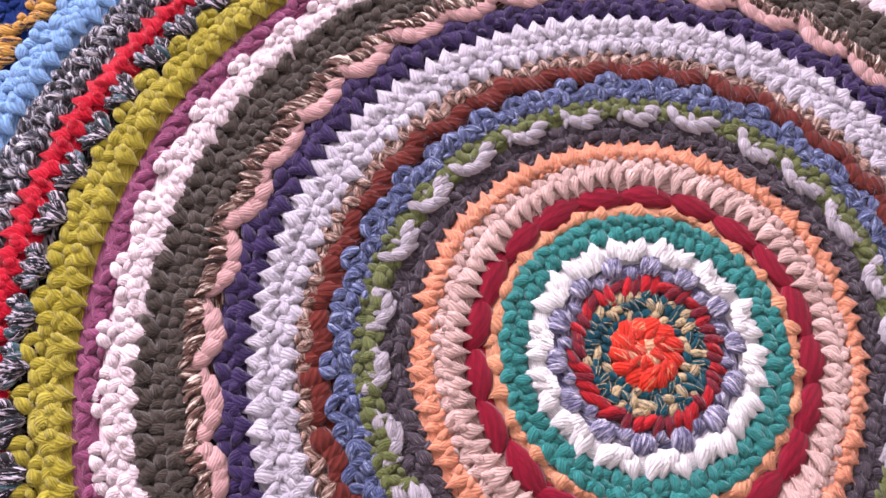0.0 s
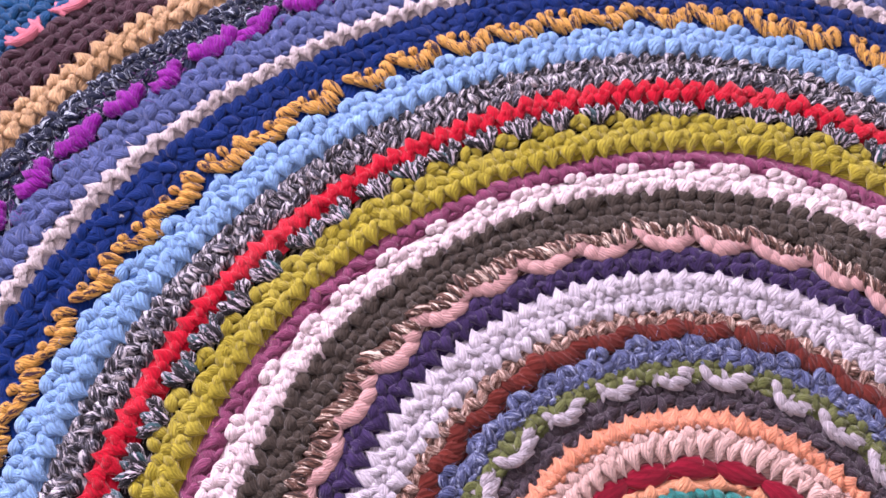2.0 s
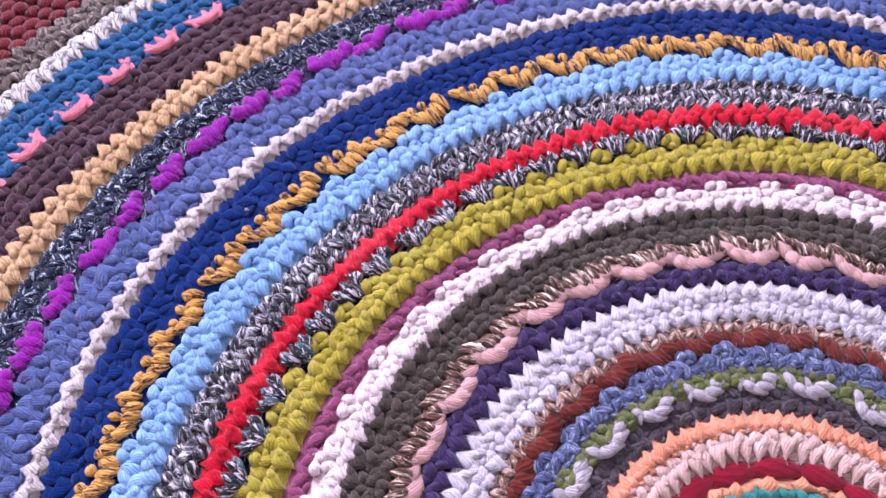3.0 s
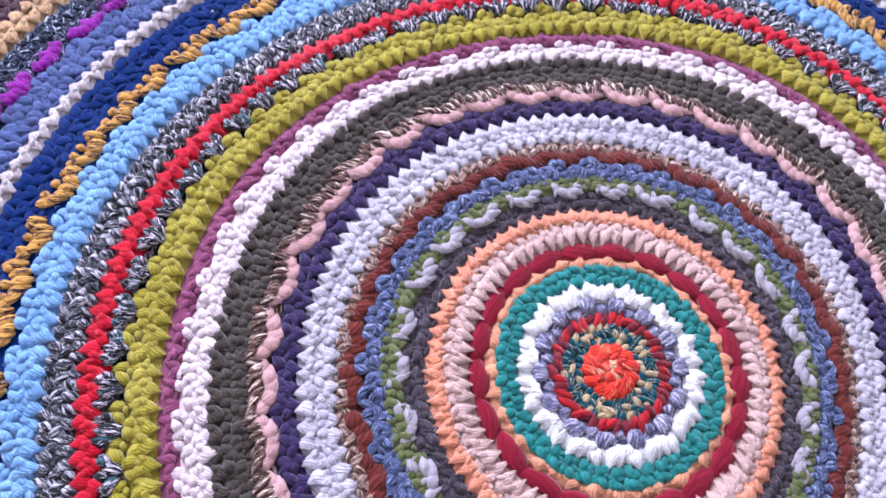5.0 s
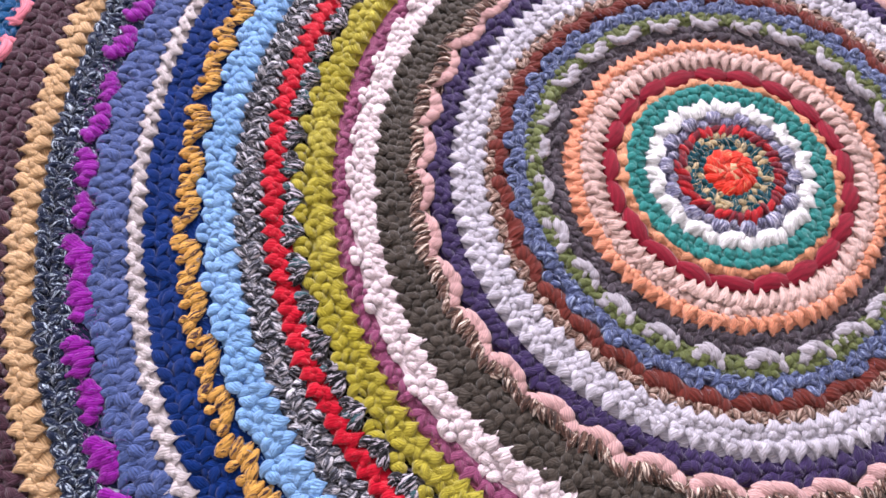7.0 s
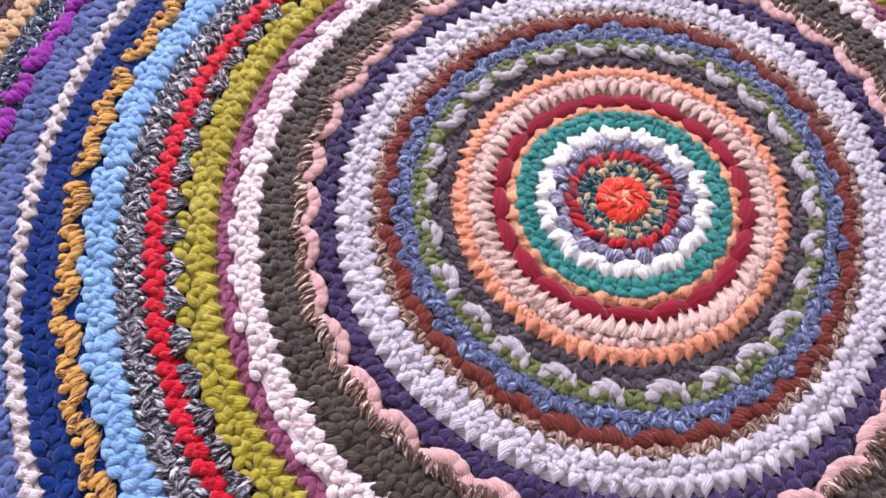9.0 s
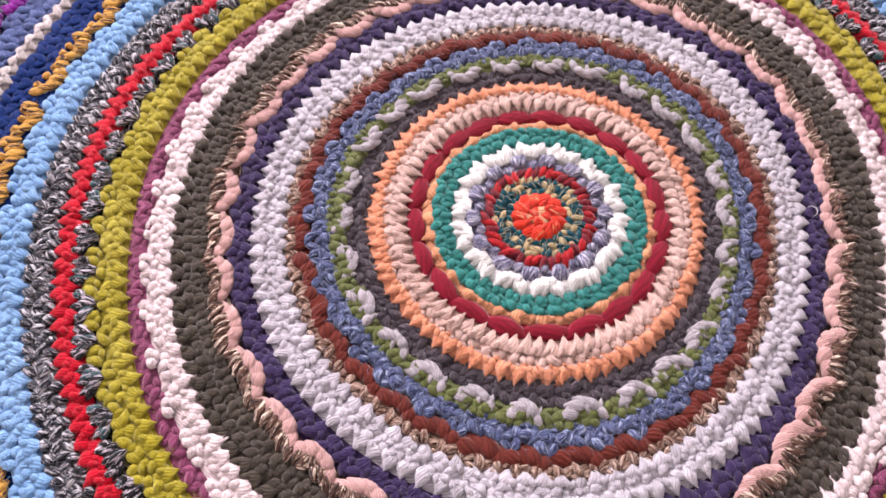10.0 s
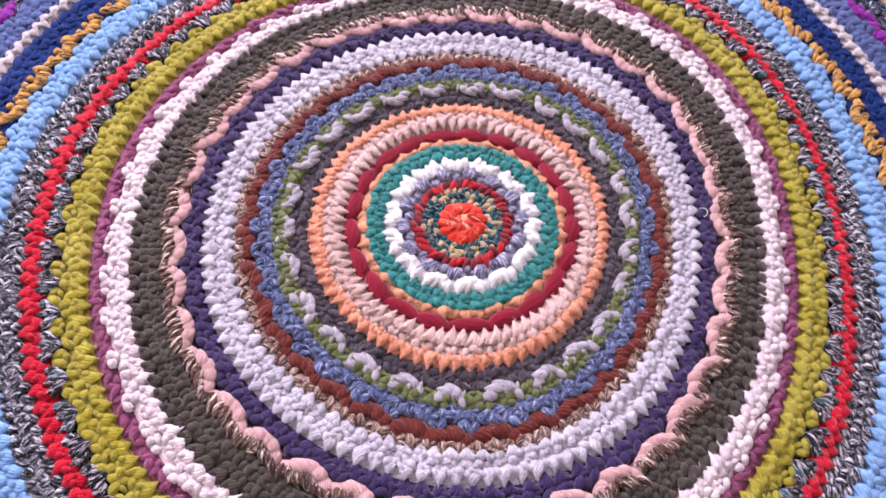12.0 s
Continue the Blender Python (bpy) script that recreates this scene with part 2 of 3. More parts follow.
def swept(path, hw, ht, groove=0.0, off=0.0):
    """A tapering strand along path: its vertices, faces and uvs. groove: the crease between its two plies."""
    path = np.asarray(path, float)
    n = len(path)
    tan = np.gradient(path, axis=0)
    side = np.stack([-tan[:, 1], tan[:, 0], 0 * tan[:, 0]], 1)
    side /= np.linalg.norm(side, axis=1)[:, None] + 1e-12
    c, s = np.cos(PHI), np.sin(PHI)
    v = path[:, None] - side[:, None] * (c[None, :SEG, None] * hw[:, None, None])
    rise = np.sign(s) * np.abs(s) ** 0.68 * (1 - groove * np.exp(-(((c - off) / 0.33) ** 2)) * (s > 0))
    v[:, :, 2] += rise[None, :SEG] * ht[:, None]
    faces, uvs = [], []
    for i in range(n - 1):
        for j in range(SEG):
            k = (j + 1) % SEG
            faces.append((i * SEG + j, i * SEG + k, (i + 1) * SEG + k, (i + 1) * SEG + j))
            u0, u1, v0, v1 = i / (n - 1), (i + 1) / (n - 1), j / SEG, (j + 1) / SEG
            uvs += [(u0, v0), (u0, v1), (u1, v1), (u1, v0)]
    return v.reshape(-1, 3), np.array(faces), np.array(uvs)


class Pile:
    """Collects strands and turns them into one mesh."""

    def __init__(self):
        self.v, self.f, self.uv, self.m, self.count = [], [], [], [], 0

    def add(self, strand, slot=0):
        v, f, uv = strand
        self.v.append(v), self.f.append(f + self.count), self.uv.append(uv), self.m.append(np.full(len(f), slot))
        self.count += len(v)

    def mesh(self, name, materials):
        v, f, uv, m = np.concatenate(self.v), np.concatenate(self.f), np.concatenate(self.uv), np.concatenate(self.m)
        me = bpy.data.meshes.new(name)
        me.vertices.add(len(v))
        me.vertices.foreach_set("co", v.astype(np.float32).ravel())
        me.loops.add(f.size)
        me.loops.foreach_set("vertex_index", f.astype(np.int32).ravel())
        me.polygons.add(len(f))
        me.polygons.foreach_set("loop_start", np.arange(0, f.size, 4, dtype=np.int32))
        me.polygons.foreach_set("material_index", m.astype(np.int32))
        me.polygons.foreach_set("use_smooth", np.ones(len(f), bool))
        me.uv_layers.new(name="UVMap").data.foreach_set("uv", uv.astype(np.float32).ravel())
        for mat in materials:
            me.materials.append(mat)
        me.update(calc_edges=True)
        return me


def plies(path, hw, ht, count, lift=0.00025, stray=0.0):
    """Single fibres lying on a strand: narrow ribbons along its back, the last of them loose at the end."""
    path = np.asarray(path, float)
    n = len(path)
    tan = np.gradient(path, axis=0)
    side = np.stack([-tan[:, 1], tan[:, 0], 0 * tan[:, 0]], 1)
    side /= np.linalg.norm(side, axis=1)[:, None] + 1e-12
    vs, fs, us = [], [], []
    at = np.arange(n)
    for k in range(count):
        c0 = rng.uniform(-0.8, 0.8)
        c1 = max(-0.9, min(0.9, c0 + rng.uniform(-0.7, 0.7)))
        a, b = rng.uniform(0, 0.3), rng.uniform(0.7, 1.0)
        q = np.linspace(a, b, 4) * (n - 1)
        c = np.linspace(c0, c1, 4)
        mid = np.stack([np.interp(q, at, path[:, d]) for d in range(3)], 1)
        sd = np.stack([np.interp(q, at, side[:, d]) for d in range(3)], 1)
        w, h = np.interp(q, at, hw), np.interp(q, at, ht)
        mid = mid - sd * (c * w)[:, None]
        mid[:, 2] += np.sqrt(1 - c * c) ** 0.68 * h + lift
        if rng.random() < stray:
            mid[3] += (mid[3] - mid[2]) * rng.uniform(0.1, 0.6) + np.array([rng.uniform(-0.002, 0.002), rng.uniform(-0.002, 0.002), rng.uniform(0, 0.0018)])
        half = sd * rng.uniform(0.00011, 0.00022)
        base = len(vs) * 8
        vs.append(np.stack([mid - half, mid + half], 1).reshape(-1, 3))
        v0 = rng.random()
        for t in range(3):
            fs.append((base + 2 * t, base + 2 * t + 1, base + 2 * t + 3, base + 2 * t + 2))
            us += [(t / 3, v0), (t / 3, v0 + 0.01), (t / 3 + 0.33, v0 + 0.01), (t / 3 + 0.33, v0)]
    return np.concatenate(vs), np.array(fs), np.array(us)


def joined(a, b):
    return np.concatenate([a[0], b[0]]), np.concatenate([a[1], b[1] + len(a[0])]), np.concatenate([a[2], b[2]])


def lobe(length, width, height, prof=TIP, tip=1, skew=0.0, z=0.0, bend=0.0, groove=0.0, tilt=0.0, fibres=3):
    """One stitch: a puffed teardrop about the origin, y outwards, with its pointed end outwards (tip 1) or inwards (-1)."""
    u = np.linspace(0, 1, len(prof))
    y = (u - 0.5) * length * tip
    x = y * math.tan(radians(skew)) + bend * np.sin(math.pi * u)
    zc = z + height * 0.30 * np.sin(math.pi * np.minimum(u * 0.9 + 0.1, 1.0)) - height * 0.12 * u + tilt * (u - 0.5)
    path, hw, ht = np.stack([x, y, zc], 1), width / 2 * prof, height * 0.55 * (0.25 + 0.75 * prof)
    body = swept(path, hw, ht, groove, rng.uniform(-0.25, 0.25))
    return joined(body, plies(path, hw, ht, fibres, stray=0.12)) if fibres else body


LEAF = np.array([0.42, 0.86, 1.0, 0.92, 0.66, 0.30])
TOOTH = np.array([0.66, 1.0, 0.92, 0.60, 0.30, 0.03])


def stitch(length, width, height, prof, tip, lean, z):
    """One stitch. At a toothed edge: a broad wedge drawn to a point, with a leg crossing its root. Elsewhere: two plump legs
    that meet in a V, and the loop that closes its open end."""
    out = []
    if prof is TIP:
        body = lobe(length * rng.uniform(1.06, 1.30), width * rng.uniform(0.90, 1.06), height * rng.uniform(0.82, 0.96), TOOTH, tip, 0, z,
                    width * rng.uniform(-0.05, 0.05), rng.uniform(0.10, 0.40), 0.0002, 3)
        out.append(moved(body, 0, tip * length * 0.09, 0.0004, -lean * 0.5 + rng.uniform(-7, 7)))
        side = 1 if rng.random() < 0.5 + (0.4 if lean > 0 else -0.4) else -1
        leg = lobe(length * rng.uniform(0.74, 0.92), width * rng.uniform(0.40, 0.50), height * 0.86, LEAF, tip, 0, z, fibres=2)
        out.append(moved(leg, side * width * 0.30, -tip * length * 0.22, 0.0009, side * tip * rng.uniform(26, 50)))
        return out
    first = 1 if rng.random() < 0.5 + (0.4 if lean > 0 else -0.4) else -1
    for k, side in enumerate((first, -first)):
        leg = lobe(length * rng.uniform(0.86, 1.06), width * rng.uniform(0.54, 0.66), height * rng.uniform(0.78, 0.94), LEAF, tip, 0, z,
                   side * width * rng.uniform(0.02, 0.08), rng.uniform(0.0, 0.15), 0.0014, 3)
        out.append(moved(leg, side * width * 0.225, tip * length * rng.uniform(-0.08, 0.08), 0.0010 * k, side * tip * rng.uniform(22, 44) - lean * 0.8))
    bar = lobe(width * rng.uniform(0.60, 0.84), width * rng.uniform(0.32, 0.42), height * 0.76, ROUND, 1, 0, z, fibres=1)
    out.append(moved(bar, width * rng.uniform(-0.12, 0.12), -tip * length * 0.40, 0.0003, 90 + rng.uniform(-34, 34)))
    return out


def moved(strand, x, y, z=0.0, turn=0.0):
    """A strand turned about the upright axis and shifted."""
    v, f, uv = strand
    c, s = math.cos(radians(turn)), math.sin(radians(turn))
    return np.stack([c * v[:, 0] - s * v[:, 1] + x, s * v[:, 0] + c * v[:, 1] + y, v[:, 2] + z], 1), f, uv


def polar(strand, r, a):
    """Lay a flat strand on the rug at radius r and angle a, following the round's curve."""
    v, f, uv = strand
    ang = a - v[:, 0] / r
    rad = r + v[:, 1]
    rad = rad + bulge(rad, ang)
    return np.stack([rad * np.cos(ang), rad * np.sin(ang), v[:, 2]], 1), f, uv


def spot(r, a, turn=0.0, sx=1.0, sy=1.0, sz=1.0, z=0.0):
    """The pose of a stitch that is an object of its own."""
    rr = float(r + bulge(r, a))
    return Matrix.Translation((rr * math.cos(a), rr * math.sin(a), z)) @ Matrix.Rotation(a - math.pi / 2 + turn, 4, "Z") @ Matrix.Diagonal((sx, sy, sz, 1))


def bed(pile, r0, r1, z=-0.0012, h=0.0056, slot=0):
    """The dense underside of a round."""
    n, prof = 120, 7
    u = np.linspace(0, 1, prof)
    rr = r0 - 0.001 + (r1 - r0 + 0.002) * u
    zz = z + h * 0.5 * np.sin(math.pi * u)
    ang = 2 * math.pi * np.arange(n) / n
    rad = rr[None] * np.ones((n, 1))
    rad = rad + bulge(rad, ang[:, None])
    v = np.stack([rad * np.cos(ang)[:, None], rad * np.sin(ang)[:, None], np.broadcast_to(zz, (n, prof))], -1).reshape(-1, 3)
    f, uv = [], []
    for i in range(n):
        for j in range(prof - 1):
            k = (i + 1) % n
            f.append((i * prof + j, i * prof + j + 1, k * prof + j + 1, k * prof + j))
            t0, t1 = i * r1 * 3.5, (i + 1) * r1 * 3.5
            uv += [(t0, u[j]), (t0, u[j + 1]), (t1, u[j + 1]), (t1, u[j])]
    pile.add((v, np.array(f), np.array(uv)), slot)


def row(pile, r, n, length, width, height=0.0085, tip=1, skew=0.0, z=0.0, phase=0.0, prof=TIP, wave=None, slot=0, rough=1.0, single=False):
    """A ring of n stitches at radius r. wave: (amount, count, degrees of one valley)."""
    drift = rng.random() * 6.28
    length, width, height, skew = length * 1.06, width * 1.04, height * 0.70, skew * 0.9
    if prof is TIP:  # pointed edge stitches lie over the neighbouring round
        z = z + 0.0009
    for k in range(n):
        a = 2 * math.pi * (k + phase + 0.16 * rough * (rng.random() - 0.5)) / n
        dr = 0.0010 * math.sin(3 * a + drift) + 0.0016 * rough * (rng.random() - 0.5)
        if wave:
            dr -= wave[0] * math.cos(wave[1] * (a - radians(wave[2])))
        ln = length * (1 + 0.16 * rough * (rng.random() - 0.5))
        w = width * (1 + 0.18 * rough * (rng.random() - 0.5))
        h = height * (1 + 0.25 * (rng.random() - 0.5))
        lean = skew + 22 * rough * (rng.random() - 0.5)
        zz = z + 0.0018 * (rng.random() - 0.5)
        if single or rough > 1.5:
            strands = [lobe(ln, w, h, prof, tip, lean, zz, 0.0016 * (rng.random() - 0.5))]
        else:
            strands = stitch(ln, w, h, prof, tip, lean, zz)
        for st in strands:
            pile.add(polar(st, r + dr, a), slot)


def nap(pile, r0, r1, count, length=0.007, z=0.0052, slot=0):
    """Loose hairs standing off a soft yarn: short thin curved ribbons."""
    u = np.linspace(0, 1, 4)
    for _ in range(count):
        turn, ln, curl = rng.uniform(0, 6.28), length * rng.uniform(0.5, 1.3), rng.uniform(-1.6, 1.6)
        ang = turn + curl * u
        path = np.stack([np.cumsum(np.cos(ang)) * ln / 4, np.cumsum(np.sin(ang)) * ln / 4, z + rng.uniform(-0.0018, 0.0010) + 0.0016 * np.sin(math.pi * u)], 1)
        half = np.stack([-np.sin(ang), np.cos(ang), 0 * ang], 1) * rng.uniform(0.00008, 0.00017)
        v = np.stack([path - half, path + half], 1).reshape(-1, 3)
        f = np.array([(2 * t, 2 * t + 1, 2 * t + 3, 2 * t + 2) for t in range(3)])
        uv = np.tile(np.array([(0.0, 0.2), (0.0, 0.25), (0.3, 0.25), (0.3, 0.2)]), (3, 1))
        pile.add(polar((v, f, uv), rng.uniform(r0, r1), rng.uniform(0, 6.28)), slot)


rug = tagged(new("crochet_rug"), "large round multicoloured crocheted rug lying flat on floor", "rug")


def round_part(pile, materials, label, name="round"):
    ob = new(name, pile.mesh(name, [Y[m] for m in materials]))
    ob.parent = rug
    return tagged(ob, label)


def pieces(name, parent, meshes, r, n, first, turn_jit=6.0, size_jit=0.1, z=0.0, wave=None, r_jit=0.001, phase_jit=0.08):
    """n like pieces round the ring, as objects on a few shared meshes."""
    for k in range(n):
        a = radians(first) + 2 * math.pi * (k + phase_jit * (rng.random() - 0.5)) / n
        rr = r + r_jit * 2 * (rng.random() - 0.5)
        ob = new(name, meshes[rng.randrange(len(meshes))])
        ob.parent = parent
        s = lambda: 1 + size_jit * 2 * (rng.random() - 0.5)
        ob.matrix_basis = spot(rr, a, radians(turn_jit) * 2 * (rng.random() - 0.5), s(), s(), s(), z)


def one(name, strands, materials):
    p = Pile()
    for st in strands:
        st, slot = st if isinstance(st[1], int) else (st, 0)
        p.add(st, slot)
    return p.mesh(name, [Y[m] for m in materials])


def stitch_meshes(material, length, width, height, tip=1, skew=0.0, prof=TIP, count=4, legs=1):
    out = []
    for _ in range(count):
        ln, w = length * rng.uniform(1.02, 1.2), width * rng.uniform(1.02, 1.2)
        if legs == 2:
            st = stitch(ln, w, height * 0.78, prof, tip, skew * 0.7, 0.0)
        else:
            st = [lobe(ln, w, height * 0.74, prof, tip, skew + rng.uniform(-7, 7), 0, rng.uniform(-0.001, 0.001))]
        out.append(one("stitch", st, [material]))
    return out


def arc_strand(width, depth, thick, height, z=0.0, sag=1.0):
    """A strand laid along the round, bowed towards the centre."""
    u = np.linspace(0, 1, 9)
    prof = np.array([0.2, 0.55, 0.82, 0.96, 1.0, 0.96, 0.82, 0.55, 0.2])
    x = (u - 0.5) * width
    y = sag * depth * ((2 * u - 1) ** 2)
    path = np.stack([x, y, z + height * 0.25 * np.sin(math.pi * u)], 1)
    return joined(swept(path, thick / 2 * prof, height * 0.55 * prof), plies(path, thick / 2 * prof, height * 0.55 * prof, 8, stray=0.2))


def arch(count, span, sag, length, width, height, turn, swing, lay=0.0):
    """Overlapping plump strands laid one after another along an arch that is bowed towards the centre.
    span: how wide it is; sag: how far its ends lie out; turn: the lean of the middle strand; swing: how the lean changes to the ends."""
    out = []
    for k in range(count):
        q = 2 * k / (count - 1) - 1
        st = lobe(length * rng.uniform(0.88, 1.12), width * rng.uniform(0.88, 1.14), height * rng.uniform(0.9, 1.1), LEAF, -1, 0, 0.0006 * (k % 2), rng.uniform(-0.0008, 0.0008))
        out.append(moved(st, q * span / 2, lay + sag * q * q + rng.uniform(-0.0006, 0.0006), 0.0, turn + q * swing + rng.uniform(-9, 9)))
    return out


def shell_mesh(name, materials, width, depth, strands=5, prongs=3, fat=0.0, height=0.0075, fan=0.55, prong=0.4):
    """A cluster of tall stitches worked together: a rounded body towards the centre, loose loops on the outer edge.
    It spans y from 0 at the bow to depth at the loops."""
    out = []
    body = depth * (1 - prong * 0.5)
    for k in range(strands):
        s = (k + 0.5) / strands * 2 - 1
        bow = depth * 0.34 * s * s + (fat * 0.55 if fat else 0.0)
        ln = (body - bow) * rng.uniform(1.0, 1.25)
        st = lobe(ln, width / strands * 1.6, height * rng.uniform(0.8, 1.05), ROUND, 1, rng.uniform(-14, 14), 0.0006 * rng.uniform(-1, 1))
        out.append((moved(st, s * width * 0.42, bow + ln / 2, 0.0, -s * 34 * fan), 0))
    if fat:
        out.append((moved(arc_strand(width * 1.06, depth * 0.5, fat, height, 0.0008), 0, fat * 0.5), 0))
    for k in range(prongs):
        s = (k + 0.5) / prongs * 2 - 1
        ln = depth * prong * rng.uniform(1.15, 1.5)
        st = lobe(ln, width / prongs * 0.66, height * 0.8, TIP if fat or rng.random() < 0.5 else PUFF, 1, rng.uniform(-14, 14))
        out.append((moved(st, s * width * 0.46, depth - ln / 2 + rng.uniform(-0.001, 0.0015), 0.0004, -s * 14), 0))
    return one(name, out, materials)


# centre: the first rounds, every stitch an object of its own
p = Pile()
bed(p, 0.0015, 0.0245, -0.003, 0.005)
ob = round_part(p, ["scarlet"], "scarlet red yarn centre flecked with cream")
pieces("stitch", ob, stitch_meshes("scarlet", 0.014, 0.0100, 0.009, 1, 25, PUFF), 0.0062, 7, 10, 20)
pieces("stitch", ob, stitch_meshes("scarlet", 0.015, 0.0110, 0.009, 1, 30, PUFF), 0.0172, 13, 0, 16)
pieces("stitch", ob, stitch_meshes("scarlet", 0.010, 0.0048, 0.007, 1, 40, TIP), 0.0130, 12, 20, 50, z=0.0022, r_jit=0.004)

p = Pile()
bed(p, 0.0235, 0.0405)
ob = round_part(p, ["teal_tan"], "dark teal and tan flecked yarn rounds")
pieces("stitch", ob, stitch_meshes("teal_tan", 0.0082, 0.0056, 0.006, 1, 35, ROUND), 0.0258, 28, 3, 50)
pieces("stitch", ob, stitch_meshes("teal_tan", 0.0088, 0.0056, 0.007, -1, -30, LEAF), 0.0318, 36, 0, 50, z=0.0006, r_jit=0.002)
pieces("stitch", ob, stitch_meshes("teal_tan", 0.0090, 0.0056, 0.007, 1, 35, LEAF), 0.0378, 42, 0, 50, z=0.0003, r_jit=0.0016)

p = Pile()
bed(p, 0.039, 0.048)
ob = round_part(p, ["red_wine"], "red and wine mottled yarn round with uneven points")
pieces("stitch", ob, stitch_meshes("red_wine", 0.0120, 0.0064, 0.008, 1, 35, LEAF), 0.0448, 44, 5, 34, z=0.0006, r_jit=0.0018)

p = Pile()
bed(p, 0.046, 0.062)
ob = round_part(p, ["grey_blue"], "grey-blue heather yarn round of rounded puffs")
big = []
for _ in range(3):
    big.append(one("stitch", [moved(lobe(0.0150, 0.0078, 0.0066, PUFF, 1, rng.uniform(-8, 8)), x, 0, 0, -x * 1500) for x in (-0.0038, 0.0, 0.0038)], ["grey_blue"]))
pieces("stitch", ob, big, 0.0572, 14, 118, 10, z=0.0016)
pieces("stitch", ob, stitch_meshes("grey_blue", 0.011, 0.0075, 0.009, -1, 10, ROUND), 0.0505, 14, 131, 16)

p = Pile()
bed(p, 0.059, 0.0735, 0.0)
ob = round_part(p, ["white"], "white yarn round of pointed shells")
tuft = []
for _ in range(4):
    st = []
    for q in (-1.1, -0.38, 0.38, 1.1):
        leg = lobe(0.0190 * rng.uniform(0.88, 1.08), 0.0116, 0.0075, TIP, 1, rng.uniform(-14, 14), 0.0, 0.0, 0.3)
        st.append(moved(leg, q * 0.0086, 0.0030 * abs(q) + rng.uniform(-0.001, 0.001), 0, -q * 14))
    tuft.append(one("shell_stitch", st, ["white"]))
pieces("shell_stitch", ob, tuft, 0.0680, 14, 131, 7, 0.07, z=0.0012)

p = Pile()
bed(p, 0.073, 0.0935)
ob = round_part(p, ["teal"], "teal yarn rounds in tight single crochet")
pieces("stitch", ob, stitch_meshes("teal", 0.0125, 0.0124, 0.0085, -1, 30, ROUND, legs=2), 0.0800, 42, 2, 10)
pieces("stitch", ob, stitch_meshes("teal", 0.0125, 0.0130, 0.0085, 1, -30, ROUND, legs=2), 0.0890, 44, 5, 10)

p = Pile()
bed(p, 0.0920, 0.1000)
ob = round_part(p, ["salmon"], "salmon yarn round of small uneven petals")
petal = []
for d in (-1.0, -0.3, 0.4, 1.0):
    st = [moved(lobe(0.0245, 0.0064, 0.0046, ROUND), 0, -0.0012, 0, 90 + 7 * d), moved(lobe(0.0140, 0.0125, 0.0052, PENT), 0.003 * d, 0.0016, 0.0006, 14 * d)]
    petal.append(one("shell_stitch", st + [moved(lobe(0.0100, 0.0080, 0.0044, PENT), -0.008 * d, 0.0006, 0.0, -18 * d)], ["salmon"]))
pieces("shell_stitch", ob, petal, 0.0957, 27, 4, 9, 0.22, r_jit=0.0014)

# wine round: loose bands laid along the round
p = Pile()
bed(p, 0.098, 0.1115, -0.0025, 0.006)
ob = round_part(p, ["wine"], "wine red yarn round of loose smooth loops")
band = [one("loop_stitch", [arc_strand(0.040, d, 0.0175, 0.0050)], ["wine"]) for d in (0.001, -0.002, 0.004)]
pieces("loop_stitch", ob, band, 0.1060, 21, 8, 9, 0.12, z=0.0002)

# blush beige
p = Pile()
bed(p, 0.110, 0.1345)
row(p, 0.1194, 76, 0.0138, 0.0112, tip=-1, skew=10, z=0.0008)
row(p, 0.1285, 76, 0.0128, 0.0118, tip=-1, skew=-16, phase=0.5, prof=ROUND)
round_part(p, ["blush"], "blush beige yarn rounds with points over the wine round")

p = Pile()
bed(p, 0.133, 0.146)
row(p, 0.1402, 78, 0.0118, 0.0114, tip=1, skew=12)
row(p, 0.1368, 78, 0.0095, 0.0110, tip=1, skew=-20, prof=ROUND, phase=0.5)
round_part(p, ["orange"], "light orange yarn round with spiky outer edge")

p = Pile()
bed(p, 0.144, 0.168, -0.0035, 0.006)
row(p, 0.1505, 71, 0.0125, 0.0130, 0.0075, tip=1, skew=35, z=-0.002, prof=ROUND)
row(p, 0.1600, 71, 0.0120, 0.0130, 0.0070, tip=1, skew=-30, z=-0.002, prof=ROUND, phase=0.5)
nap(p, 0.145, 0.166, 700, 0.006, 0.0035)
ob = round_part(p, ["charcoal"], "charcoal heather yarn round, sunken behind grey shells")

# silver shells over charcoal, then moss green
p = Pile()
bed(p, 0.163, 0.179)
row(p, 0.1705, 79, 0.0125, 0.0128, tip=1, skew=22, prof=ROUND, wave=(0.0012, 26, 96.5))
row(p, 0.1765, 79, 0.0100, 0.0125, tip=1, skew=-22, prof=ROUND, z=-0.0005, phase=0.5)
round_part(p, ["moss"], "moss green yarn round of small rounded stitches")

p = Pile()
bed(p, 0.158, 0.164, -0.0075, 0.003)
ob = round_part(p, ["silver"], "silver grey yarn round of separate curved shells")
shells = []
for _ in range(5):
    st = arch(5, 0.0230, 0.0075, 0.0150, 0.0082, 0.0052, 60, 34, 0.0060)
    for q in (-0.9, rng.uniform(-0.4, 0.2), 0.9):
        st.append(moved(lobe(0.0120 * rng.uniform(0.8, 1.2), 0.0040, 0.0046, ROUND), q * 0.0135, 0.0125 + rng.uniform(-0.001, 0.002), 0.0, rng.uniform(-24, 24)))
    shells.append(one("shell_stitch", st, ["silver"]))
pieces("shell_stitch", ob, shells, 0.1560, 26, 96.5, 9, 0.13, z=0.0012)

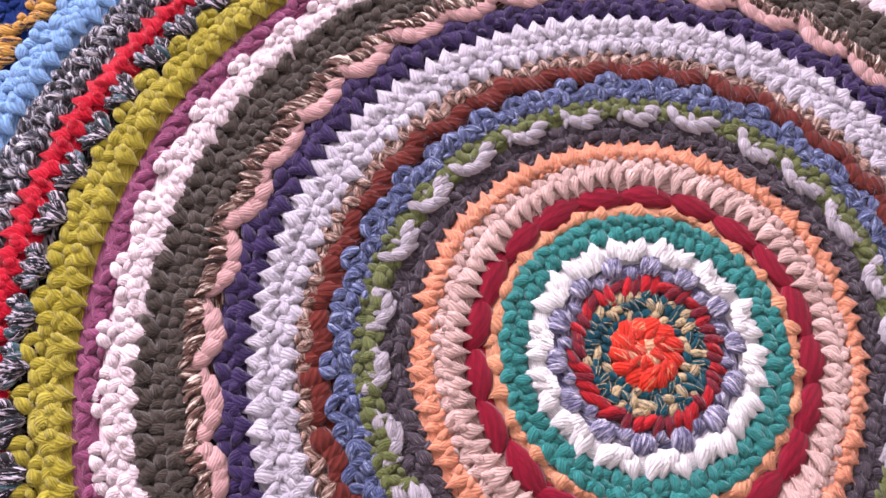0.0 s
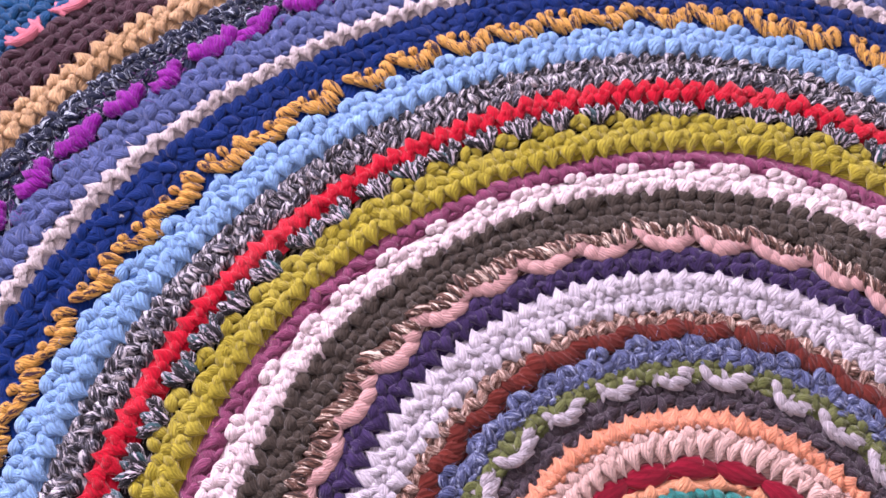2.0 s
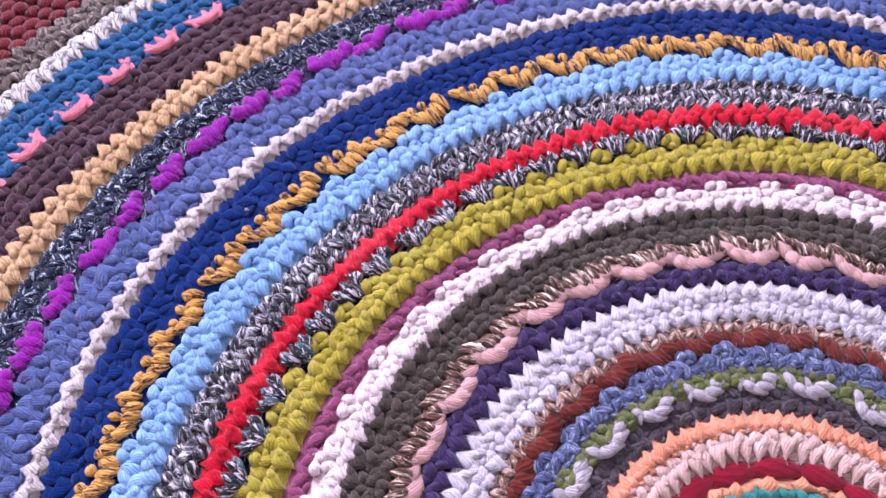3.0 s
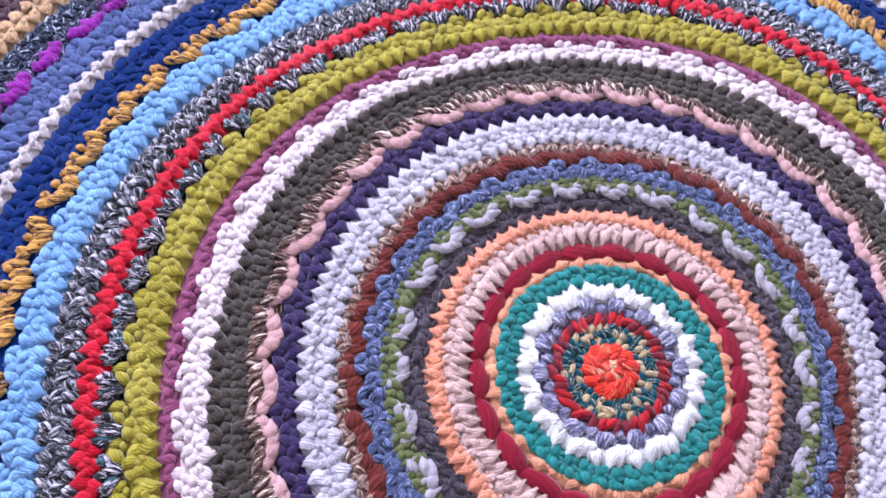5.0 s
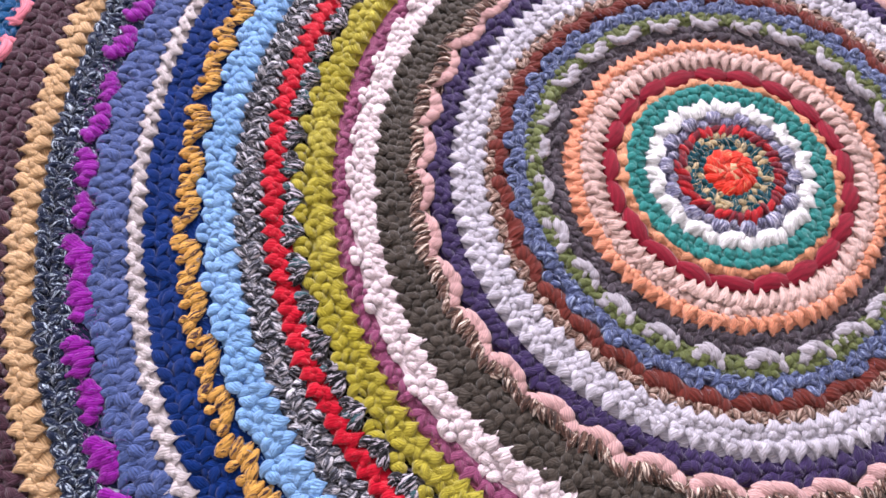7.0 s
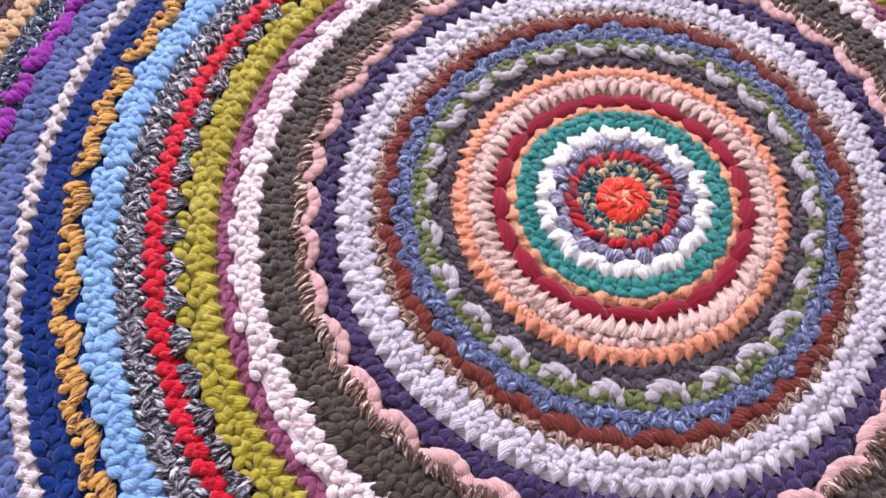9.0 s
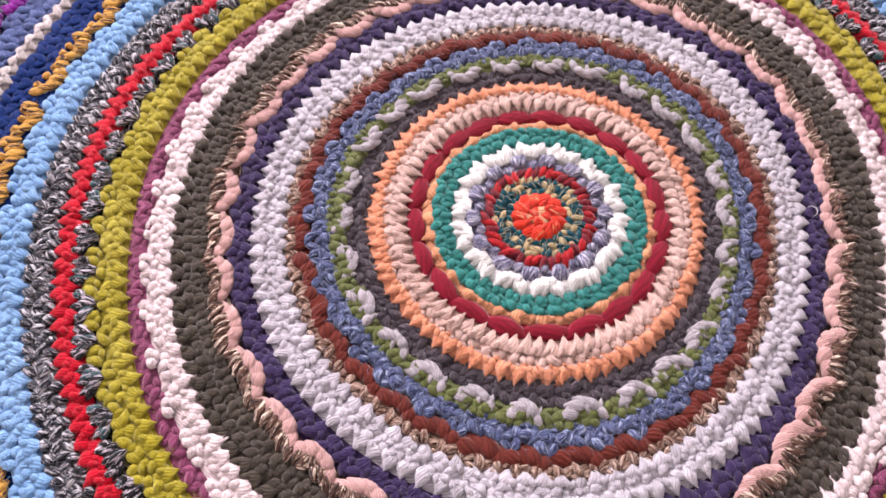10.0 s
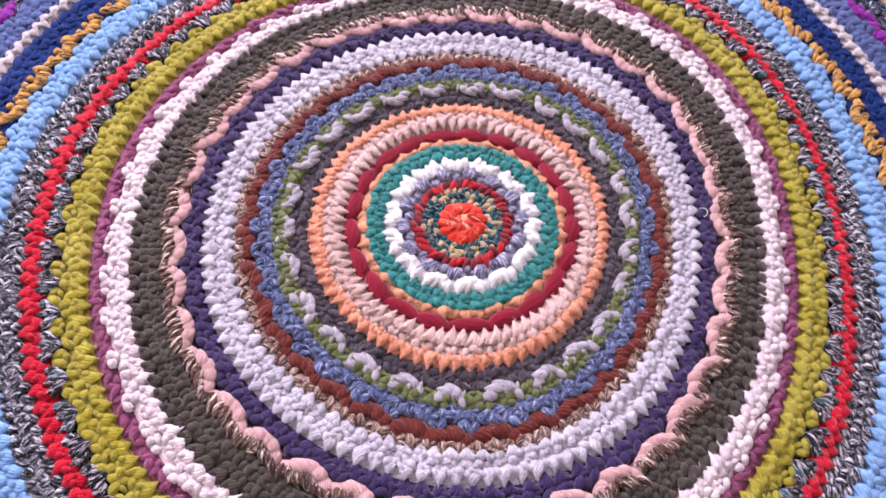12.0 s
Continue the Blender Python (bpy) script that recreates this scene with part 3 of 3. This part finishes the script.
# denim and rust
p = Pile()
bed(p, 0.178, 0.1895)
row(p, 0.1840, 89, 0.0122, 0.0134, 0.0080, tip=1, skew=28, prof=ROUND, wave=(0.0016, 36, -112.9))
row(p, 0.1898, 89, 0.0128, 0.0138, 0.0080, tip=1, skew=-24, prof=ROUND, wave=(0.0046, 36, -112.9), z=0.0006, phase=0.5)
nap(p, 0.178, 0.195, 900, 0.006)
round_part(p, ["denim"], "denim blue heather yarn round with scalloped edge")

p = Pile()
bed(p, 0.187, 0.208, -0.0030, 0.005)
ob = round_part(p, ["rust"], "rust brown yarn round of smooth bowed loops")
band = [one("loop_stitch", arch(4, 0.0250, 0.0040, 0.0190, 0.0150, 0.0058, d, 20, 0.0012), ["rust"]) for d in (62, 70, 54)]
pieces("loop_stitch", ob, band, 0.1968, 36, -112.9, 5, 0.08, z=0.0)

p = Pile()
bed(p, 0.205, 0.2155)
row(p, 0.2095, 92, 0.0125, 0.0128, tip=-1, skew=12, prof=ROUND)
round_part(p, ["oatmeal"], "oatmeal and brown heather yarn round of plump stitches")

p = Pile()
bed(p, 0.214, 0.2440)
row(p, 0.2180, 108, 0.0112, 0.0126, tip=-1, skew=-14)
row(p, 0.2250, 108, 0.0108, 0.0130, tip=1, skew=18, prof=ROUND, phase=0.5)
row(p, 0.2325, 112, 0.0108, 0.0130, tip=1, skew=-18, prof=ROUND)
row(p, 0.2390, 112, 0.0122, 0.0126, tip=1, skew=8, phase=0.4)
round_part(p, ["lilac"], "pale lilac-grey yarn rounds with toothed outer edge")

p = Pile()
bed(p, 0.242, 0.268, -0.0030, 0.007)
row(p, 0.2490, 110, 0.0130, 0.0145, 0.0080, tip=-1, skew=-10, z=-0.001)
row(p, 0.2580, 110, 0.0140, 0.0145, 0.0080, tip=1, skew=14, prof=ROUND, wave=(0.0022, 39, -136.3), phase=0.5)
round_part(p, ["aubergine"], "aubergine purple yarn round with scalloped edge")

p = Pile()
bed(p, 0.262, 0.283, -0.0040, 0.006)
row(p, 0.2775, 118, 0.0120, 0.0080, 0.0080, tip=1, skew=34, prof=ROUND, rough=1.6)
ob = round_part(p, ["cocoa"], "cocoa and cream twisted yarn behind the pink scallops")
shells = []
for _ in range(6):
    st = [(c, 0) for c in arch(5, 0.0320, 0.0075, 0.0190, 0.0128, 0.0060, 68, 30, 0.0078)]
    for k in range(7):
        q = (k - 3) / 3
        leg = lobe(0.0170 * rng.uniform(0.8, 1.2), 0.0074 * rng.uniform(0.8, 1.2), 0.0066, LEAF if k % 2 else ROUND, 1, 0)
        st.append((moved(leg, q * 0.0195, 0.0190 + 0.0030 * q * q + rng.uniform(-0.0025, 0.0025), 0.0010, 34 - q * 22 + rng.uniform(-18, 18)), 1))
    shells.append(one("shell_stitch", st, ["dusty", "cocoa"]))
pieces("shell_stitch", ob, shells, 0.2570, 39, -136.3, 6, 0.07, z=0.001)

p = Pile()
bed(p, 0.281, 0.3105)
row(p, 0.2870, 132, 0.0100, 0.0136, 0.0080, tip=-1, skew=20, prof=ROUND)
row(p, 0.2920, 132, 0.0108, 0.0138, 0.0080, tip=1, skew=-20, prof=ROUND, phase=0.5)
row(p, 0.2990, 134, 0.0108, 0.0140, 0.0080, tip=1, skew=20, prof=ROUND)
row(p, 0.3062, 134, 0.0115, 0.0140, 0.0080, tip=-1, skew=16, phase=0.5)
round_part(p, ["umber"], "dark umber brown yarn rounds in tight crochet")

p = Pile()
bed(p, 0.309, 0.3320)
row(p, 0.3140, 144, 0.0135, 0.0138, 0.0095, tip=-1, skew=14)
row(p, 0.3212, 144, 0.0115, 0.0142, 0.0095, tip=1, skew=-22, prof=ROUND, phase=0.5, wave=(0.0026, 52, 87))
row(p, 0.3284, 144, 0.0112, 0.0145, 0.0095, tip=1, skew=18, prof=ROUND, wave=(0.0054, 52, 87))
round_part(p, ["shell_pink"], "very pale pink yarn rounds of plump stitches")

p = Pile()
bed(p, 0.330, 0.3530, -0.0025, 0.006)
row(p, 0.3415, 150, 0.0150, 0.0140, 0.0080, tip=1, skew=-26, z=-0.0012, prof=ROUND, wave=(-0.0010, 52, 87))
nap(p, 0.334, 0.348, 1000, 0.006, 0.004)
round_part(p, ["mauve"], "mauve yarn round half hidden between neighbours")

p = Pile()
bed(p, 0.3510, 0.3700)
row(p, 0.3558, 158, 0.0126, 0.0145, 0.0095, tip=-1, skew=12)
row(p, 0.3640, 158, 0.0130, 0.0150, 0.0095, tip=1, skew=-24, prof=ROUND, phase=0.5, wave=(0.0030, 75, 181.3))
row(p, 0.3725, 158, 0.0130, 0.0150, 0.0095, tip=1, skew=20, prof=ROUND, wave=(0.0054, 75, 181.3))
nap(p, 0.347, 0.374, 1400, 0.006)
round_part(p, ["mustard"], "olive mustard yarn rounds with bumpy outer edge")

p = Pile()
bed(p, 0.366, 0.392, -0.0055, 0.003)
ob = round_part(p, ["black_mix"], "black and silver twisted yarn round of small shells")
shells = [shell_mesh("shell_stitch", ["black_mix"], 0.0300, 0.0225, 6, 3, prong=0.42, height=0.0066, fan=1.1) for _ in range(4)]
pieces("shell_stitch", ob, shells, 0.3728, 75, 181.3, 9, 0.08, z=0.0014)

p = Pile()
bed(p, 0.386, 0.4045)
row(p, 0.3930, 178, 0.0115, 0.0134, tip=-1, skew=14)
row(p, 0.4000, 178, 0.0115, 0.0134, tip=1, skew=-14, phase=0.5)
round_part(p, ["red"], "bright red yarn round with zigzag edges")

p = Pile()
bed(p, 0.403, 0.4310)
row(p, 0.4090, 262, 0.0115, 0.0086, 0.0080, tip=-1, skew=26, prof=ROUND, rough=1.7)
row(p, 0.4180, 262, 0.0115, 0.0086, 0.0080, tip=1, skew=-30, prof=ROUND, rough=1.7, phase=0.5)
row(p, 0.4260, 262, 0.0115, 0.0086, 0.0080, tip=1, skew=26, prof=ROUND, rough=1.7)
round_part(p, ["pepper"], "black and grey speckled heather yarn rounds")

p = Pile()
bed(p, 0.429, 0.4510)
row(p, 0.4345, 195, 0.0135, 0.0148, 0.0100, tip=-1, skew=18)
row(p, 0.4425, 195, 0.0128, 0.0150, 0.0100, tip=1, skew=-22, prof=ROUND, phase=0.5, wave=(0.0025, 69, 148.4))
row(p, 0.4502, 195, 0.0125, 0.0148, 0.0100, tip=1, skew=18, prof=ROUND, wave=(0.0042, 69, 148.4))
nap(p, 0.430, 0.458, 1600, 0.006)
round_part(p, ["sky"], "light sky blue yarn rounds with bumpy edge")

p = Pile()
bed(p, 0.462, 0.470, -0.0075, 0.003)
ob = round_part(p, ["ochre"], "ochre and plum twisted yarn round of fan shells")
shells = []
for _ in range(6):
    st = []
    for k in range(6):
        q = (k - 2.5) / 2.5
        leaf = lobe(0.0170 * rng.uniform(0.85, 1.15), 0.0098, 0.0052, LEAF, -1, 0, 0.0005 * (k % 2))
        st.append(moved(leaf, q * 0.0170, 0.0085 + 0.0085 * q * q, 0.0004, 40 - q * 10 + rng.uniform(-16, 16)))
    for q in (-1, 0, 1):
        knob = lobe(0.0110 * rng.uniform(0.85, 1.1), 0.0084, 0.0060, FAN)
        st.append(moved(knob, q * 0.0125 + rng.uniform(-0.0015, 0.0015), 0.0200 + rng.uniform(-0.0015, 0.0015), 0.0005, -q * 10 + rng.uniform(-16, 16)))
    shells.append(one("shell_stitch", st, ["ochre"]))
pieces("shell_stitch", ob, shells, 0.4525, 69, 148.4, 11, 0.11, z=0.0002)

p = Pile()
bed(p, 0.448, 0.5035, -0.0020, 0.004)
row(p, 0.4770, 213, 0.0145, 0.0150, 0.0050, tip=1, skew=20, z=-0.0015, prof=ROUND)
row(p, 0.4870, 213, 0.0145, 0.0150, 0.0050, tip=1, skew=-20, z=-0.0005, prof=ROUND, phase=0.5)
row(p, 0.4965, 213, 0.0140, 0.0150, 0.0050, tip=1, skew=16, prof=ROUND)
round_part(p, ["navy"], "navy blue yarn rounds, flat and matte")

p = Pile()
bed(p, 0.5015, 0.5210)
row(p, 0.5075, 223, 0.0125, 0.0124, tip=-1, skew=14)
row(p, 0.5150, 223, 0.0125, 0.0124, tip=1, skew=-14, phase=0.5)
round_part(p, ["ivory"], "ivory grey yarn round with toothed edges")

p = Pile()
bed(p, 0.519, 0.5380)
row(p, 0.5250, 234, 0.0145, 0.0150, tip=1, skew=-20, prof=ROUND)
row(p, 0.5325, 234, 0.0145, 0.0150, tip=1, skew=20, prof=ROUND, phase=0.5, wave=(0.0023, 84, -163.5))
row(p, 0.5385, 234, 0.0135, 0.0150, tip=1, skew=-14, prof=ROUND, wave=(0.0040, 84, -163.5))
nap(p, 0.520, 0.545, 5200)
round_part(p, ["slate"], "slate blue yarn rounds with bumpy edge")

p = Pile()
bed(p, 0.534, 0.586, -0.0020, 0.005)
row(p, 0.5600, 290, 0.0125, 0.0118, 0.0080, tip=1, skew=26, prof=ROUND, rough=1.4, z=-0.001)
row(p, 0.5690, 290, 0.0125, 0.0118, 0.0085, tip=1, skew=-26, prof=ROUND, rough=1.4, phase=0.5)
row(p, 0.5780, 290, 0.0125, 0.0118, 0.0085, tip=1, skew=26, prof=ROUND, rough=1.4)
nap(p, 0.557, 0.586, 2200)
round_part(p, ["ink"], "ink navy heather yarn rounds with pale flecks")

p = Pile()
bed(p, 0.545, 0.552, -0.0085, 0.003)
nap(p, 0.541, 0.560, 3600)
ob = round_part(p, ["violet"], "violet yarn round of ragged shells")
shells = [shell_mesh("shell_stitch", ["violet"], 0.0440, 0.0240, 6, 3, prong=0.45, height=0.0072, fan=0.7) for _ in range(4)]
pieces("shell_stitch", ob, shells, 0.5405, 84, -163.5, 20, 0.20, z=0.001, r_jit=0.002)

p = Pile()
bed(p, 0.583, 0.6080)
row(p, 0.5895, 268, 0.0125, 0.0140, tip=-1, skew=16)
row(p, 0.5965, 268, 0.0105, 0.0140, tip=1, skew=20, prof=ROUND)
row(p, 0.6035, 268, 0.0120, 0.0120, tip=1, skew=-12, phase=0.5)
round_part(p, ["camel"], "camel yarn rounds with toothed edges")

p = Pile()
bed(p, 0.606, 0.6500, -0.0008, 0.004)
for k, rr in enumerate((0.6125, 0.6225, 0.6325, 0.6420)):
    row(p, rr, 274, 0.0145, 0.0148, 0.0080, tip=1, skew=20 * (-1) ** k, prof=ROUND, phase=0.5 * (k % 2))
round_part(p, ["plum"], "dark plum yarn rounds in tight crochet")

p = Pile()
bed(p, 0.646, 0.652, -0.0085, 0.003)
ob = round_part(p, ["candy"], "candy pink yarn round of separate curved shells")
shells = [shell_mesh("shell_stitch", ["candy"], 0.037, 0.0235, 0, 3, fat=0.0100, prong=0.66, height=0.0066) for _ in range(4)]
pieces("shell_stitch", ob, shells, 0.6435, 89, 137.8, 6, 0.06, z=0.001)

p = Pile()
bed(p, 0.648, 0.6910, -0.0008, 0.004)
for k, rr in enumerate((0.6560, 0.6660, 0.6760, 0.6855)):
    row(p, rr, 294, 0.0145, 0.0148, 0.0080, tip=1, skew=20 * (-1) ** k, prof=ROUND, phase=0.5 * (k % 2))
round_part(p, ["petrol"], "petrol blue yarn rounds in tight crochet")

p = Pile()
bed(p, 0.689, 0.7120)
row(p, 0.6950, 302, 0.0175, 0.0142, tip=-1, skew=14)
row(p, 0.7055, 302, 0.0150, 0.0142, tip=1, skew=-18, prof=ROUND, phase=0.5)
round_part(p, ["frost"], "white and grey twisted yarn round")

p = Pile()
bed(p, 0.710, 0.7370)
row(p, 0.7150, 314, 0.0150, 0.0142, tip=-1, skew=18, prof=ROUND)
row(p, 0.7245, 314, 0.0150, 0.0142, tip=1, skew=-18, prof=ROUND, phase=0.5)
row(p, 0.7335, 314, 0.0150, 0.0142, tip=1, skew=14)
round_part(p, ["taupe"], "taupe heather yarn rounds")

p = Pile()
bed(p, 0.734, 0.8300)
for k in range(9):
    row(p, 0.7420 + 0.0102 * k, 322 + 4 * k, 0.0150, 0.0150, 0.0085, tip=1, skew=20 * (-1) ** k, prof=ROUND, single=True)
round_part(p, ["garnet"], "garnet red yarn rounds forming the outer border")

# ---- stray fibres lying on the rug ----
def loose_fibre(r, deg, length, curl, thick, material, label):
    a = radians(deg)
    rr = float(r + bulge(r, a))
    u = np.linspace(0, 1, 14)
    ang = a + curl * u
    path = np.stack([rr * math.cos(a) + np.cumsum(np.cos(ang)) * length / 14, rr * math.sin(a) + np.cumsum(np.sin(ang)) * length / 14, 0.0062 + 0.0015 * np.sin(math.pi * u)], 1)
    w = thick / 2 * (0.4 + 0.6 * np.sin(math.pi * (0.1 + 0.8 * u)))
    p = Pile()
    p.add(swept(path, w, w))
    ob = new("loose_fibre", p.mesh("loose_fibre", [Y[material]]))
    tagged(ob, label, "fibre")


loose_fibre(0.248, 12.0, 0.018, 3.4, 0.0009, "white", "short curled white fibre lying on the rug")
loose_fibre(0.204, 17.0, 0.026, 0.5, 0.0005, "dusty", "thin pale hair lying across the rug")
loose_fibre(0.5345, 182.5, 0.022, 4.2, 0.0008, "slate", "loose blue thread end curling off the rug")
loose_fibre(0.480, 148.0, 0.0035, 1.5, 0.0016, "white", "tiny speck of white lint on navy rounds")
